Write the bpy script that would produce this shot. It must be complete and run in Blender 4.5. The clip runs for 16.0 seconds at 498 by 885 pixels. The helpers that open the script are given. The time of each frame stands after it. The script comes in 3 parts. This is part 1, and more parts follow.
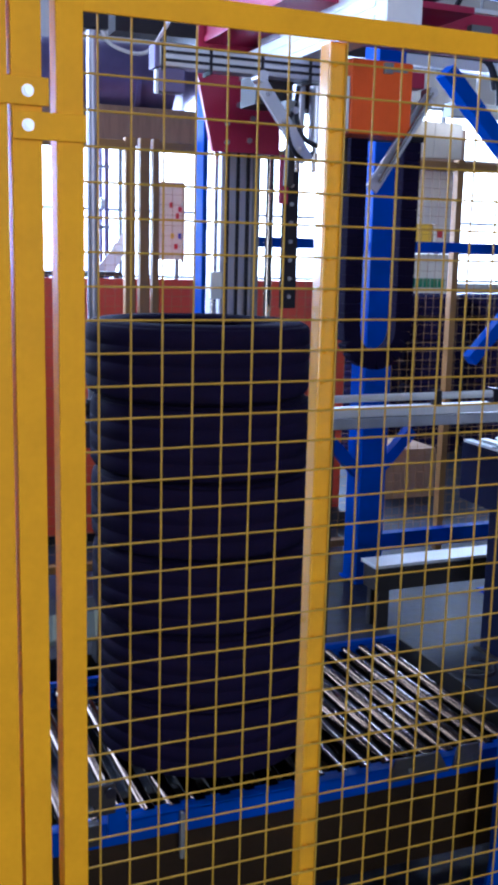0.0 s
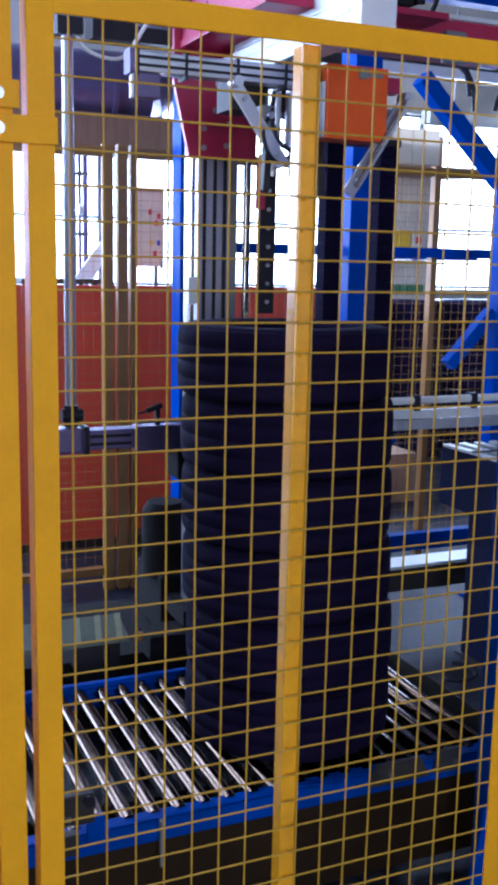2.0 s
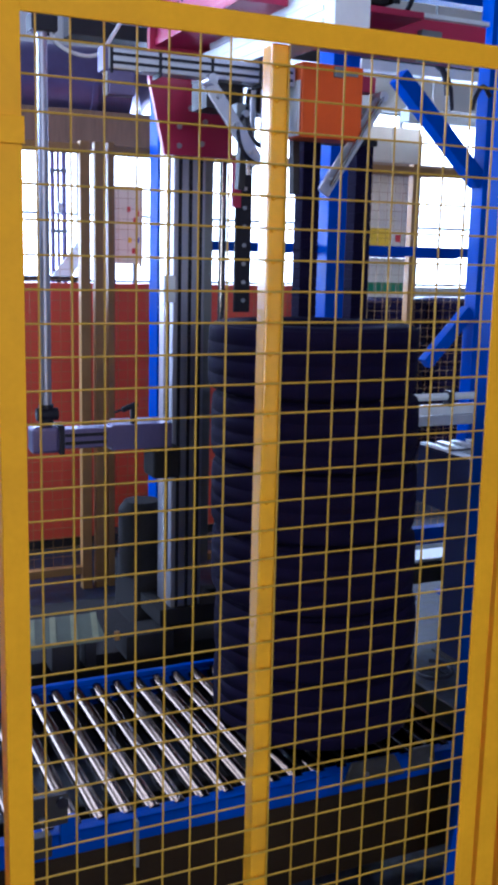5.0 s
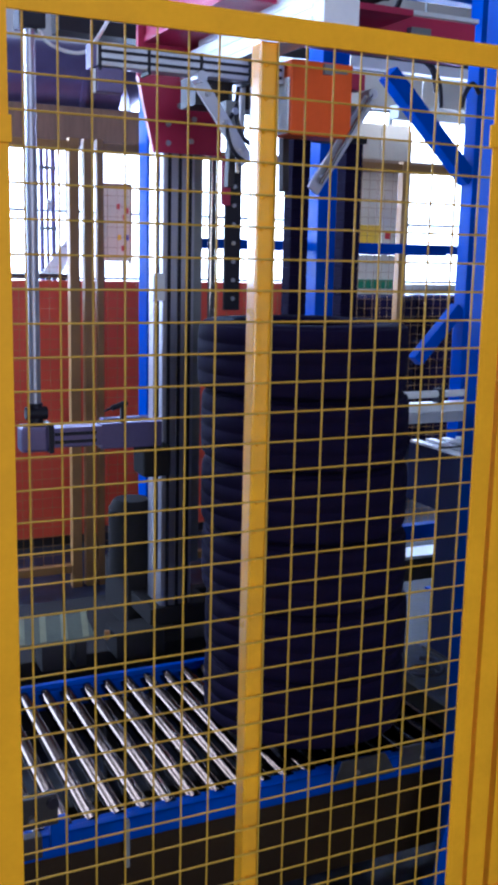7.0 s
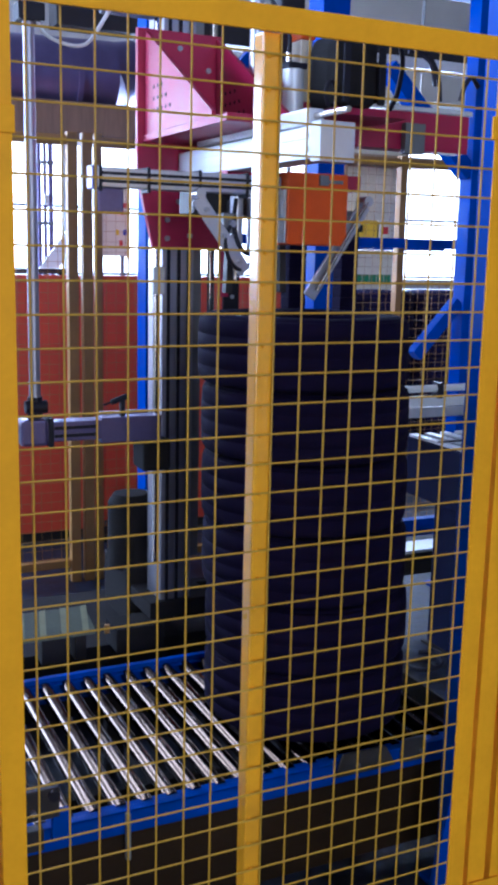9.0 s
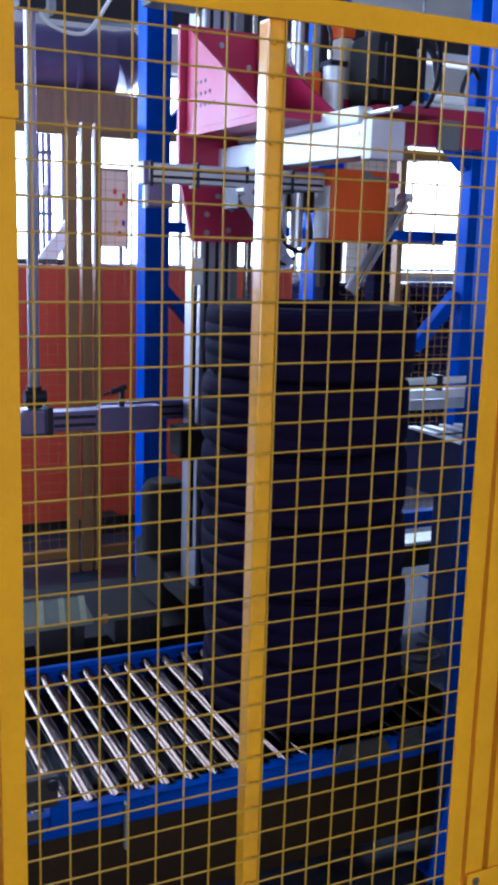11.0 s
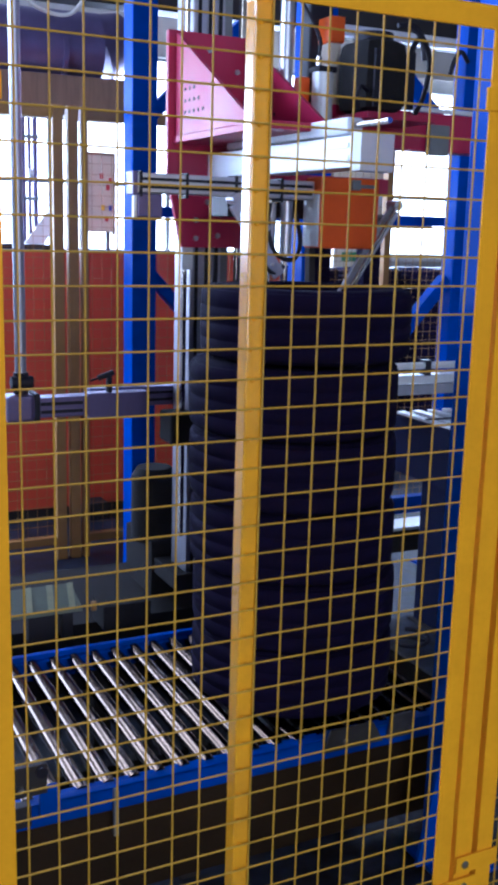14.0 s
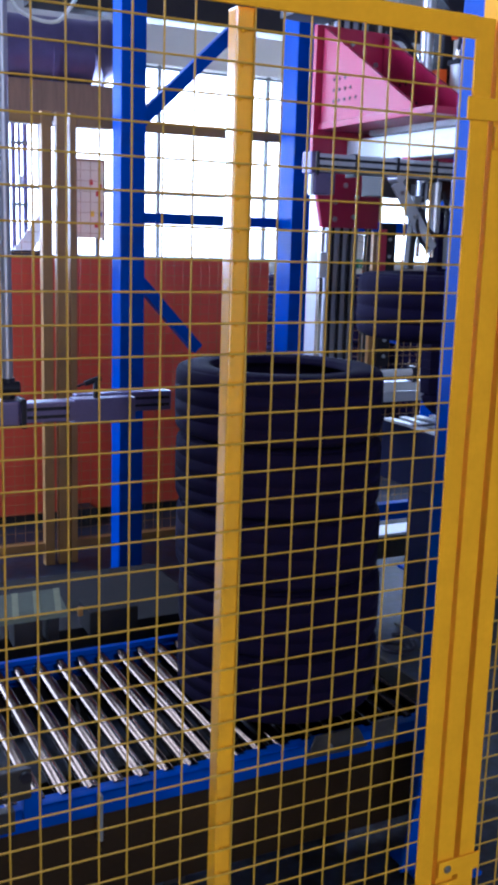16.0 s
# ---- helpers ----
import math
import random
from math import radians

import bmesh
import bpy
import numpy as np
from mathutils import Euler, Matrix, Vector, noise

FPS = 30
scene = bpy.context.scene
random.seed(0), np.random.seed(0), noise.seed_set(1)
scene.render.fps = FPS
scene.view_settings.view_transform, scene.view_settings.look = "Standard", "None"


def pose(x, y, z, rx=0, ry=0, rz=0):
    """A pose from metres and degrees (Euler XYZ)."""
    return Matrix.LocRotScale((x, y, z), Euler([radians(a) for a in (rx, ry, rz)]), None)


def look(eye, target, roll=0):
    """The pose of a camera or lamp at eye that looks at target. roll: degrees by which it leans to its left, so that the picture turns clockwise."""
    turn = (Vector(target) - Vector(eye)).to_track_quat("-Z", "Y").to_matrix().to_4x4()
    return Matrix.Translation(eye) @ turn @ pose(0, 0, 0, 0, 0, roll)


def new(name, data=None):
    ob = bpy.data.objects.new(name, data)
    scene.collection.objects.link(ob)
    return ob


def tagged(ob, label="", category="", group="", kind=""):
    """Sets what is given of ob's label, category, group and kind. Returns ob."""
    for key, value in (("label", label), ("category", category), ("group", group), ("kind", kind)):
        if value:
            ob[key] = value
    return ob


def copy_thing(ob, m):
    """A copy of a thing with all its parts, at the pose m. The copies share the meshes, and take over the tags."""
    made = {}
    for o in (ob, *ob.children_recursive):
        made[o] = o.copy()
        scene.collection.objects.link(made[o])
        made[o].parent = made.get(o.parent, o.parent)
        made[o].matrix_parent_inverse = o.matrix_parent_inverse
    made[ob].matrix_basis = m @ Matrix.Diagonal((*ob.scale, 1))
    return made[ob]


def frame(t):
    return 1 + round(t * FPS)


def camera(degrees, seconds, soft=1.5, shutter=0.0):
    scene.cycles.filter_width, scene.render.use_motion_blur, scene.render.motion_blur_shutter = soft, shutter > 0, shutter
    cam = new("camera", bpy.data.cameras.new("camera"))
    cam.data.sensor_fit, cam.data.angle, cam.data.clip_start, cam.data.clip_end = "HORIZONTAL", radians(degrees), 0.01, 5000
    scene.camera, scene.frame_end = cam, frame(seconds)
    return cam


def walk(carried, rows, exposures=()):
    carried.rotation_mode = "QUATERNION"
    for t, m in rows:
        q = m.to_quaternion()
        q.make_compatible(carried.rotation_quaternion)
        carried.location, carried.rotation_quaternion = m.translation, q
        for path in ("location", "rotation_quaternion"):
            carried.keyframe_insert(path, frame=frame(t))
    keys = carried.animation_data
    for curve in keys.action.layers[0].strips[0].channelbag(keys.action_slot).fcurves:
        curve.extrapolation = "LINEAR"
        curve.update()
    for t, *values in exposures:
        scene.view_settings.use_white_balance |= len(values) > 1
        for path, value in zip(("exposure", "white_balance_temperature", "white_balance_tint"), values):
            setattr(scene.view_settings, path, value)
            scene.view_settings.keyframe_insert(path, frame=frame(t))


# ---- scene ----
cam = camera(27.9, 16.0, soft=4.0)
PATH = [
    (0, (-0.37, -1.478, 1.704), (0.389, 0.335, 1.333), 1.4),
    (0.5, (-0.363, -1.487, 1.691), (0.401, 0.327, 1.336), 1.5),
    (1, (-0.36, -1.483, 1.697), (0.427, 0.321, 1.345), 1.3),
    (1.5, (-0.362, -1.477, 1.703), (0.43, 0.324, 1.343), 1.1),
    (2, (-0.358, -1.476, 1.697), (0.435, 0.325, 1.341), 1.2),
    (2.5, (-0.349, -1.476, 1.707), (0.445, 0.323, 1.343), 1.3),
    (3, (-0.345, -1.478, 1.7), (0.46, 0.316, 1.34), 1.1),
    (3.5, (-0.34, -1.481, 1.708), (0.47, 0.312, 1.349), 1.1),
    (6, (-0.339, -1.473, 1.698), (0.512, 0.298, 1.324), 1.2),
    (6.5, (-0.342, -1.465, 1.71), (0.522, 0.297, 1.323), 1.0),
    (7, (-0.335, -1.473, 1.705), (0.508, 0.303, 1.339), 1.3),
    (7.5, (-0.336, -1.471, 1.705), (0.507, 0.304, 1.337), 1.3),
    (8, (-0.341, -1.47, 1.703), (0.505, 0.304, 1.334), 1.3),
    (8.5, (-0.334, -1.471, 1.696), (0.508, 0.304, 1.322), 1.5),
    (9, (-0.344, -1.47, 1.698), (0.504, 0.302, 1.324), 1.3),
    (11.5, (-0.351, -1.462, 1.691), (0.503, 0.304, 1.301), 1.7),
    (12, (-0.346, -1.46, 1.692), (0.507, 0.307, 1.302), 1.6),
    (12.5, (-0.342, -1.456, 1.697), (0.503, 0.313, 1.302), 1.7),
    (13, (-0.341, -1.459, 1.687), (0.511, 0.308, 1.295), 1.6),
    (13.5, (-0.339, -1.459, 1.685), (0.514, 0.306, 1.29), 1.6),
    (14, (-0.345, -1.452, 1.688), (0.527, 0.299, 1.273), 1.6),
    (14.5, (-0.344, -1.454, 1.69), (0.525, 0.3, 1.279), 1.7),
    (15, (-0.347, -1.455, 1.689), (0.533, 0.294, 1.281), 1.7),
    (15.5, (-0.34, -1.459, 1.697), (0.55, 0.285, 1.291), 1.9),
    (16, (-0.335, -1.466, 1.688), (0.554, 0.28, 1.286), 1.8),
]
walk(cam, [(t, look(eye, target, roll)) for t, eye, target, roll in PATH], exposures=[(0, 0.80, 4880, 13), (16, 0.80, 4880, 13)])

# ---- light ----
world = bpy.data.worlds.new("sky")
scene.world = world
world.use_nodes = True
wn = world.node_tree.nodes
sky = wn.new("ShaderNodeTexSky")
sky.sky_type, sky.sun_disc = "NISHITA", False
sky.sun_elevation, sky.sun_rotation = radians(35), radians(20)
world.node_tree.links.new(sky.outputs[0], wn["Background"].inputs[0])
wn["Background"].inputs[1].default_value = 0.1


def area_lamp(name, m, sx, sy, watts, colour):
    lamp = bpy.data.lights.new(name, "AREA")
    lamp.shape, lamp.size, lamp.size_y, lamp.energy, lamp.color = "RECTANGLE", sx, sy, watts, colour
    ob = new(name, lamp)
    ob.matrix_world = m
    return ob


COOL = (0.80, 0.87, 1.0)
area_lamp("window_light", look((4.5, 8.9, 2.45), (4.0, 0.0, 1.2)), 6.4, 2.0, 430, COOL)
area_lamp("clerestory_light", look((-1.95, 8.9, 6.3), (0.4, 1.0, 0.8)), 7.1, 1.7, 235, COOL)
# Lamp in the unseen left window, added with it.
area_lamp("unseen_window_light", look((-2.3, 8.9, 2.45), (-1.8, 0.0, 1.2)), 6.2, 2.0, 220, COOL)
area_lamp("west_window_light", look((-5.9, 3.6, 3.4), (2.0, 2.2, 1.6)), 6.2, 2.2, 480, COOL)
# Fill light added behind the camera to brighten the fence front.
area_lamp("front_fill_light", look((-0.2, -5.9, 2.3), (0.5, 0.0, 1.1)), 2.8, 3.4, 92, (1.0, 0.93, 0.86))


# ---- materials ----
def material(name, colour, rough=0.5, metal=0.0, vary=0.15, scale=6.0, bump=0.15, fine=90.0, dirt=None, spec=0.5, stretch=(1, 1, 1)):
    """Paint, metal, rubber or wood: a base colour with stains at one scale, grain and relief at a finer one."""
    mat = bpy.data.materials.new(name)
    mat.use_nodes = True
    n, l = mat.node_tree.nodes, mat.node_tree.links
    b = n["Principled BSDF"]
    co = n.new("ShaderNodeTexCoord")
    mp = n.new("ShaderNodeMapping")
    mp.inputs["Scale"].default_value = stretch
    l.new(co.outputs["Object"], mp.inputs[0])
    big, small = n.new("ShaderNodeTexNoise"), n.new("ShaderNodeTexNoise")
    big.inputs["Scale"].default_value, big.inputs["Detail"].default_value = scale, 5
    small.inputs["Scale"].default_value, small.inputs["Detail"].default_value = fine, 3
    for s in (big, small):
        l.new(mp.outputs[0], s.inputs["Vector"])
    ramp = n.new("ShaderNodeValToRGB")
    dark = dirt or tuple(c * (1 - 2 * vary) for c in colour)
    ramp.color_ramp.elements[0].position, ramp.color_ramp.elements[1].position = 0.3, 0.62
    ramp.color_ramp.elements[0].color = (*[a * 0.5 + d * 0.5 for a, d in zip(colour, dark)], 1)
    ramp.color_ramp.elements[1].color = (*colour, 1)
    l.new(big.outputs[0], ramp.inputs[0])
    mix = n.new("ShaderNodeMix")
    mix.data_type, mix.blend_type = "RGBA", "MULTIPLY"
    mix.inputs[0].default_value = vary
    l.new(ramp.outputs[0], mix.inputs[6])
    l.new(small.outputs[0], mix.inputs[7])
    l.new(mix.outputs[2], b.inputs["Base Color"])
    rr = n.new("ShaderNodeMapRange")
    rr.inputs[3].default_value, rr.inputs[4].default_value = max(rough - 0.12, 0.03), min(rough + 0.15, 1)
    l.new(big.outputs[0], rr.inputs[0])
    l.new(rr.outputs[0], b.inputs["Roughness"])
    b.inputs["Metallic"].default_value = metal
    b.inputs["Specular IOR Level"].default_value = spec
    bp = n.new("ShaderNodeBump")
    bp.inputs["Strength"].default_value, bp.inputs["Distance"].default_value = bump, 0.002
    l.new(small.outputs[0], bp.inputs["Height"])
    l.new(bp.outputs[0], b.inputs["Normal"])
    return mat


def glowing(name, colour, strength):
    mat = bpy.data.materials.new(name)
    mat.use_nodes = True
    b = mat.node_tree.nodes["Principled BSDF"]
    b.inputs["Base Color"].default_value = (*colour, 1)
    b.inputs["Emission Color"].default_value = (*colour, 1)
    b.inputs["Emission Strength"].default_value = strength
    return mat


YELLOW = material("yellow_paint", (0.96, 0.43, 0.0005), 0.42, spec=0.06, vary=0.10, scale=9, bump=0.1, dirt=(0.78, 0.35, 0.005))
YELLOW_GLOSS = material("glossy_yellow_enamel", (0.94, 0.43, 0.0005), 0.3, spec=0.1, vary=0.08, scale=9, bump=0.05, dirt=(0.5, 0.24, 0.02))
YELLOW_WIRE = material("yellow_coated_wire", (0.60, 0.34, 0.02), 0.4, spec=0.35, vary=0.15, scale=30)
enamel = YELLOW_GLOSS.node_tree.nodes["Principled BSDF"]
enamel.inputs["Coat Weight"].default_value, enamel.inputs["Coat Roughness"].default_value, enamel.inputs["Coat IOR"].default_value = 1.0, 0.12, 1.5
# Yellow paint browned and darkened: the shade is in the colour.
YELLOW_SHADED = material("shaded_yellow_paint", (0.40, 0.20, 0.05), 0.5, vary=0.2, scale=7)
BLUE = material("blue_paint", (0.004, 0.068, 0.46), 0.4, spec=0.10, vary=0.15, scale=8, dirt=(0.01, 0.04, 0.2))
RED = material("red_paint", (0.47, 0.010, 0.075), 0.38, vary=0.12, scale=8)
ORANGE = material("orange_paint", (0.84, 0.125, 0.015), 0.4, spec=0.15, vary=0.1, scale=7)
ORANGE_SHEET = material("orange_sheet", (0.68, 0.070, 0.026), 0.45, vary=0.12, scale=3, stretch=(1, 1, 0.3))
ROLLER = material("worn_roller_steel", (0.100, 0.064, 0.043), 0.05, 1.0, vary=0.25, scale=12, bump=0.05, stretch=(1, 0.2, 1))
STEEL = material("polished_steel", (0.56, 0.50, 0.44), 0.15, 1.0, vary=0.2, scale=12, stretch=(1, 0.2, 1))
ALU = material("anodised_aluminium", (0.60, 0.60, 0.66), 0.34, 0.85, vary=0.12, scale=10)
ALU_WHITE = material("bright_aluminium", (0.80, 0.81, 0.83), 0.45, 0.3, vary=0.08, scale=10)
BOLT = material("zinc_bolt", (0.48, 0.48, 0.52), 0.35, 1.0)
# The violet in this black is veiling glare put into the colour.
RUBBER = material("tyre_rubber", (0.0125, 0.0085, 0.0330), 0.85, spec=0.06, vary=0.2, scale=14, bump=0.3, fine=160)
BLACK = material("black_plastic", (0.014, 0.012, 0.022), 0.5, spec=0.25, vary=0.2, scale=10)
DARK = material("dark_steel", (0.042, 0.036, 0.036), 0.55, 0.4, vary=0.25, scale=9)
MATTE = material("oily_dark_iron", (0.028, 0.025, 0.026), 0.85, spec=0.15, vary=0.3, scale=8)
GREY = material("grey_machine_paint", (0.22, 0.23, 0.24), 0.5, vary=0.2, scale=7)
SAGE = material("worn_light_grey_plate", (0.15, 0.17, 0.12), 0.55, 0.1, vary=0.25, scale=12)
SAGE_PALE = material("pale_sage_stripe", (0.36, 0.37, 0.22), 0.6, vary=0.25, scale=14)
FLOOR = material("worn_concrete_floor", (0.040, 0.050, 0.088), 0.48, spec=0.25, vary=0.8, scale=13, bump=0.8, fine=24, dirt=(0.010, 0.008, 0.007))
FLOOR.node_tree.nodes["Color Ramp"].color_ramp.elements[0].color = (0.010, 0.008, 0.007, 1)
SKIRT = material("dark_brown_sheet", (0.034, 0.020, 0.010), 0.6, spec=0.12, vary=0.3, scale=6)
ALU_DULL = material("dull_aluminium", (0.42, 0.41, 0.47), 0.38, 0.8, vary=0.15, scale=10, stretch=(1, 1, 0.15))
BOARD = material("tan_beam_boards", (0.25, 0.15, 0.10), 0.7, vary=0.25, scale=6, stretch=(6, 1, 0.6))
PLATE = material("bare_guide_steel", (0.16, 0.15, 0.14), 0.4, 0.7, vary=0.25, scale=14)
WALL = material("pale_wall_paint", (0.48, 0.455, 0.42), 0.7, vary=0.12, scale=2)
CEIL = material("dark_roof_sheet", (0.16, 0.14, 0.15), 0.7, vary=0.2, scale=3)
DUCT = material("galvanised_duct", (0.15, 0.12, 0.25), 0.36, 0.5, vary=0.2, scale=5)
TAN = material("tan_board", (0.46, 0.30, 0.19), 0.7, vary=0.15, scale=6)
CREAM = material("cream_enamel", (0.78, 0.70, 0.56), 0.5, vary=0.1, scale=5)
WHITE = material("white_paint", (0.80, 0.80, 0.80), 0.4, vary=0.08, scale=8)
GREEN = material("green_paint", (0.03, 0.22, 0.10), 0.5, vary=0.1)
YBIN = material("yellow_plastic", (0.85, 0.55, 0.03), 0.4, vary=0.08)
INK_RED = material("red_marks", (0.55, 0.03, 0.04), 0.6, vary=0.05)
INK_BLUE = material("blue_marks", (0.04, 0.06, 0.4), 0.6, vary=0.05)
TUBE = glowing("lamp_tube", (1.0, 0.93, 0.84), 26.0)
NAVY = material("dark_navy_enamel", (0.010, 0.012, 0.040), 0.6, spec=0.10, vary=0.2, scale=10)
SKYGLOW = glowing("daylight_outside", (0.93, 0.97, 1.0), 2.6)


# ---- helpers of this scene ----
def part(name, bm, mat, parent=None, label="", at=(0, 0, 0), smooth=False):
    me = bpy.data.meshes.new(name)
    bm.normal_update()
    bm.to_mesh(me)
    bm.free()
    me.materials.append(mat)
    if smooth:
        for p in me.polygons:
            p.use_smooth = True
    ob = new(name, me)
    ob.location = at
    if parent:
        ob.parent = parent
    if label:
        ob["label"] = label
    return ob


def share(name, data, parent, at=(0, 0, 0), rot=(0, 0, 0)):
    ob = new(name, data)
    ob.parent, ob.location, ob.rotation_euler = parent, at, [radians(a) for a in rot]
    return ob


def add_box(bm, x0, x1, y0, y1, z0, z1, bevel=0.0):
    r = bmesh.ops.create_cube(bm, size=1)
    vs = r["verts"]
    for v in vs:
        v.co = ((x0 + x1) / 2 + v.co.x * (x1 - x0), (y0 + y1) / 2 + v.co.y * (y1 - y0), (z0 + z1) / 2 + v.co.z * (z1 - z0))
    if bevel:
        es = list({e for v in vs for e in v.link_edges})
        bmesh.ops.bevel(bm, geom=es, offset=bevel, segments=2, affect="EDGES", profile=0.6)
    return bm


def box(x0, x1, y0, y1, z0, z1, bevel=0.003):
    return add_box(bmesh.new(), x0, x1, y0, y1, z0, z1, bevel)


def add_rod(bm, a, b, r, seg=12, r2=None):
    a, b = Vector(a), Vector(b)
    m = Matrix.Translation((a + b) / 2) @ (b - a).to_track_quat("Z", "Y").to_matrix().to_4x4()
    made = bmesh.ops.create_cone(bm, cap_ends=True, segments=seg, radius1=r, radius2=r if r2 is None else r2, depth=(b - a).length, matrix=m)["verts"]
    for f in {f for v in made for f in v.link_faces}:
        f.smooth = len(f.verts) == 4 and seg > 6
        if not f.smooth:
            for e in f.edges:
                e.smooth = False
    return bm


def rod(a, b, r, seg=12, r2=None):
    return add_rod(bmesh.new(), a, b, r, seg, r2)


def bar(a, b, w, h, bevel=0.003, up=(0, 0, 1)):
    """A straight bar from a to b, w wide and h high."""
    a, b = Vector(a), Vector(b)
    d = (b - a).normalized()
    side = d.cross(Vector(up)).normalized()
    top = side.cross(d)
    bm = add_box(bmesh.new(), -w / 2, w / 2, 0, (b - a).length, -h / 2, h / 2, bevel)
    m = Matrix((side, d, top)).transposed().to_4x4()
    bm.transform(Matrix.Translation(a) @ m)
    return bm


def tube(points, r, seg=8, fine=4):
    """A hose through the points, rounded between them."""
    p = [Vector(q) for q in points]
    p = [p[0] * 2 - p[1]] + p + [p[-1] * 2 - p[-2]]
    way = []
    for i in range(1, len(p) - 2):
        for k in range(fine):
            t = k / fine
            way.append(0.5 * (2 * p[i] + (p[i + 1] - p[i - 1]) * t + (2 * p[i - 1] - 5 * p[i] + 4 * p[i + 1] - p[i + 2]) * t * t + (3 * p[i] - p[i - 1] - 3 * p[i + 1] + p[i + 2]) * t ** 3))
    way.append(p[-2])
    bm, rings = bmesh.new(), []
    for i, c in enumerate(way):
        d = (way[min(i + 1, len(way) - 1)] - way[max(i - 1, 0)]).normalized()
        u = d.orthogonal().normalized() if not rings else (u - d * u.dot(d)).normalized()
        v = d.cross(u)
        rings.append([bm.verts.new(c + r * (u * math.cos(2 * math.pi * k / seg) + v * math.sin(2 * math.pi * k / seg))) for k in range(seg)])
    for a, b in zip(rings, rings[1:]):
        for k in range(seg):
            bm.faces.new((a[k], a[(k + 1) % seg], b[(k + 1) % seg], b[k]))
    bm.faces.new(rings[0][::-1])
    bm.faces.new(rings[-1])
    return bm


def slab(points, axis, lo, hi):
    """A flat plate: an outline in two axes, given thickness along the third."""
    bm = bmesh.new()
    put = {"x": lambda u, v, w: (w, u, v), "y": lambda u, v, w: (u, w, v), "z": lambda u, v, w: (u, v, w)}[axis]
    lower = [bm.verts.new(put(u, v, lo)) for u, v in points]
    upper = [bm.verts.new(put(u, v, hi)) for u, v in points]
    bm.faces.new(lower)
    bm.faces.new(upper)
    k = len(points)
    for i in range(k):
        bm.faces.new((lower[i], lower[(i + 1) % k], upper[(i + 1) % k], upper[i]))
    bmesh.ops.recalc_face_normals(bm, faces=bm.faces)
    return bm


def thing(name, at, label, category, group="", kind=""):
    ob = new(name)
    ob.location = at
    ob.empty_display_size = 0.1
    return tagged(ob, label, category, group, kind)


def lathe(profile, seg=48):
    """A ring turned round z from a closed outline of (radius, z)."""
    bm = bmesh.new()
    rings = []
    for i in range(seg):
        a = 2 * math.pi * i / seg
        rings.append([bm.verts.new((r * math.cos(a), r * math.sin(a), z)) for r, z in profile])
    k = len(profile)
    for i in range(seg):
        p, q = rings[i], rings[(i + 1) % seg]
        for j in range(k):
            bm.faces.new((p[j], q[j], q[(j + 1) % k], p[(j + 1) % k]))
    bmesh.ops.recalc_face_normals(bm, faces=bm.faces)
    return bm


# ---- hall ----
def structure(name, bm, mat, label, category):
    return tagged(part(name, bm, mat), label, category, kind="structure")


TOPZ = 7.6
structure("floor", box(-6.2, 14.2, -6.2, 9.2, -0.12, 0, 0), FLOOR, "worn dark concrete factory floor with a dull sheen", "floor")
structure("ceiling", box(-6.2, 14.2, -6.2, 9.2, TOPZ, TOPZ + 0.1, 0), CEIL, "dark sheet-metal factory ceiling", "ceiling")
bm = box(-6, 14, 9.0, 9.2, 0, 1.40, 0)
for x0, x1, z0, z1 in ((-6, 14, 3.45, 5.4), (-6, 14, 7.2, TOPZ), (-6, -5.5, 1.40, 3.45), (0.9, 1.2, 1.40, 3.45), (7.8, 14, 1.40, 3.45), (-6, -5.5, 5.4, 7.2), (1.6, 14, 5.4, 7.2)):
    add_box(bm, x0, x1, 9.0, 9.2, z0, z1)
structure("wall_north", bm, WALL, "pale factory wall with two long window bands", "wall")
# The opening in this wall is made up to hold the front fill.
bm = box(-6, -1.6, -6.2, -6, 0, TOPZ, 0)
for x0, x1, z0, z1 in ((1.2, 14, 0, TOPZ), (-1.6, 1.2, 4.2, TOPZ)):
    add_box(bm, x0, x1, -6.2, -6, z0, z1)
structure("wall_south", bm, WALL, "pale factory wall with an opening added for fill light", "wall")
bm = box(-6.2, -6, -6.2, 9.2, 0, 2.3, 0)
for y0, y1, z0, z1 in ((-6.2, 9.2, 4.5, TOPZ), (-6.2, 0.5, 2.3, 4.5), (6.7, 9.2, 2.3, 4.5)):
    add_box(bm, -6.2, -6, y0, y1, z0, z1)
structure("wall_west", bm, WALL, "pale painted factory wall with a high window", "wall")
structure("wall_east", box(14, 14.2, -6.2, 9.2, 0, TOPZ, 0), WALL, "pale painted factory wall", "wall")
# Unseen wall, added to keep the west light off the lower cell.
structure("shade_partition", box(-1.25, -1.15, 0.30, 2.9, 0, 2.35, 0), WALL, "unseen wall added to shade the low left of the cell", "wall")
structure("backdrop", box(-8, 14, 11.0, 11.1, 0.5, 9.5, 0), SKYGLOW, "plain bright daylight outside the windows", "backdrop")

win = thing("window_1", (1.2, 9.05, 1.40), "long steel-framed factory window, blown out by daylight", "window", kind="structure")
for k in range(6):
    x = k * 1.31
    part("mullion", box(x - 0.018, x + 0.018, 0, 0.05, 0, 2.05), GREY, win)
for z in (0.03, 0.72, 1.38, 2.02):
    part("transom", box(0, 6.6, 0.005, 0.045, z - 0.014, z + 0.014), GREY, win)
part("window_sill", box(-0.05, 6.65, -0.12, 0.1, -0.05, 0.0), WALL, win)

# Unseen stretch of window, added to brighten the fence upright's side.
win = thing("unseen_window", (-5.5, 9.05, 1.40), "long steel-framed factory window, blown out by daylight", "window", kind="structure")
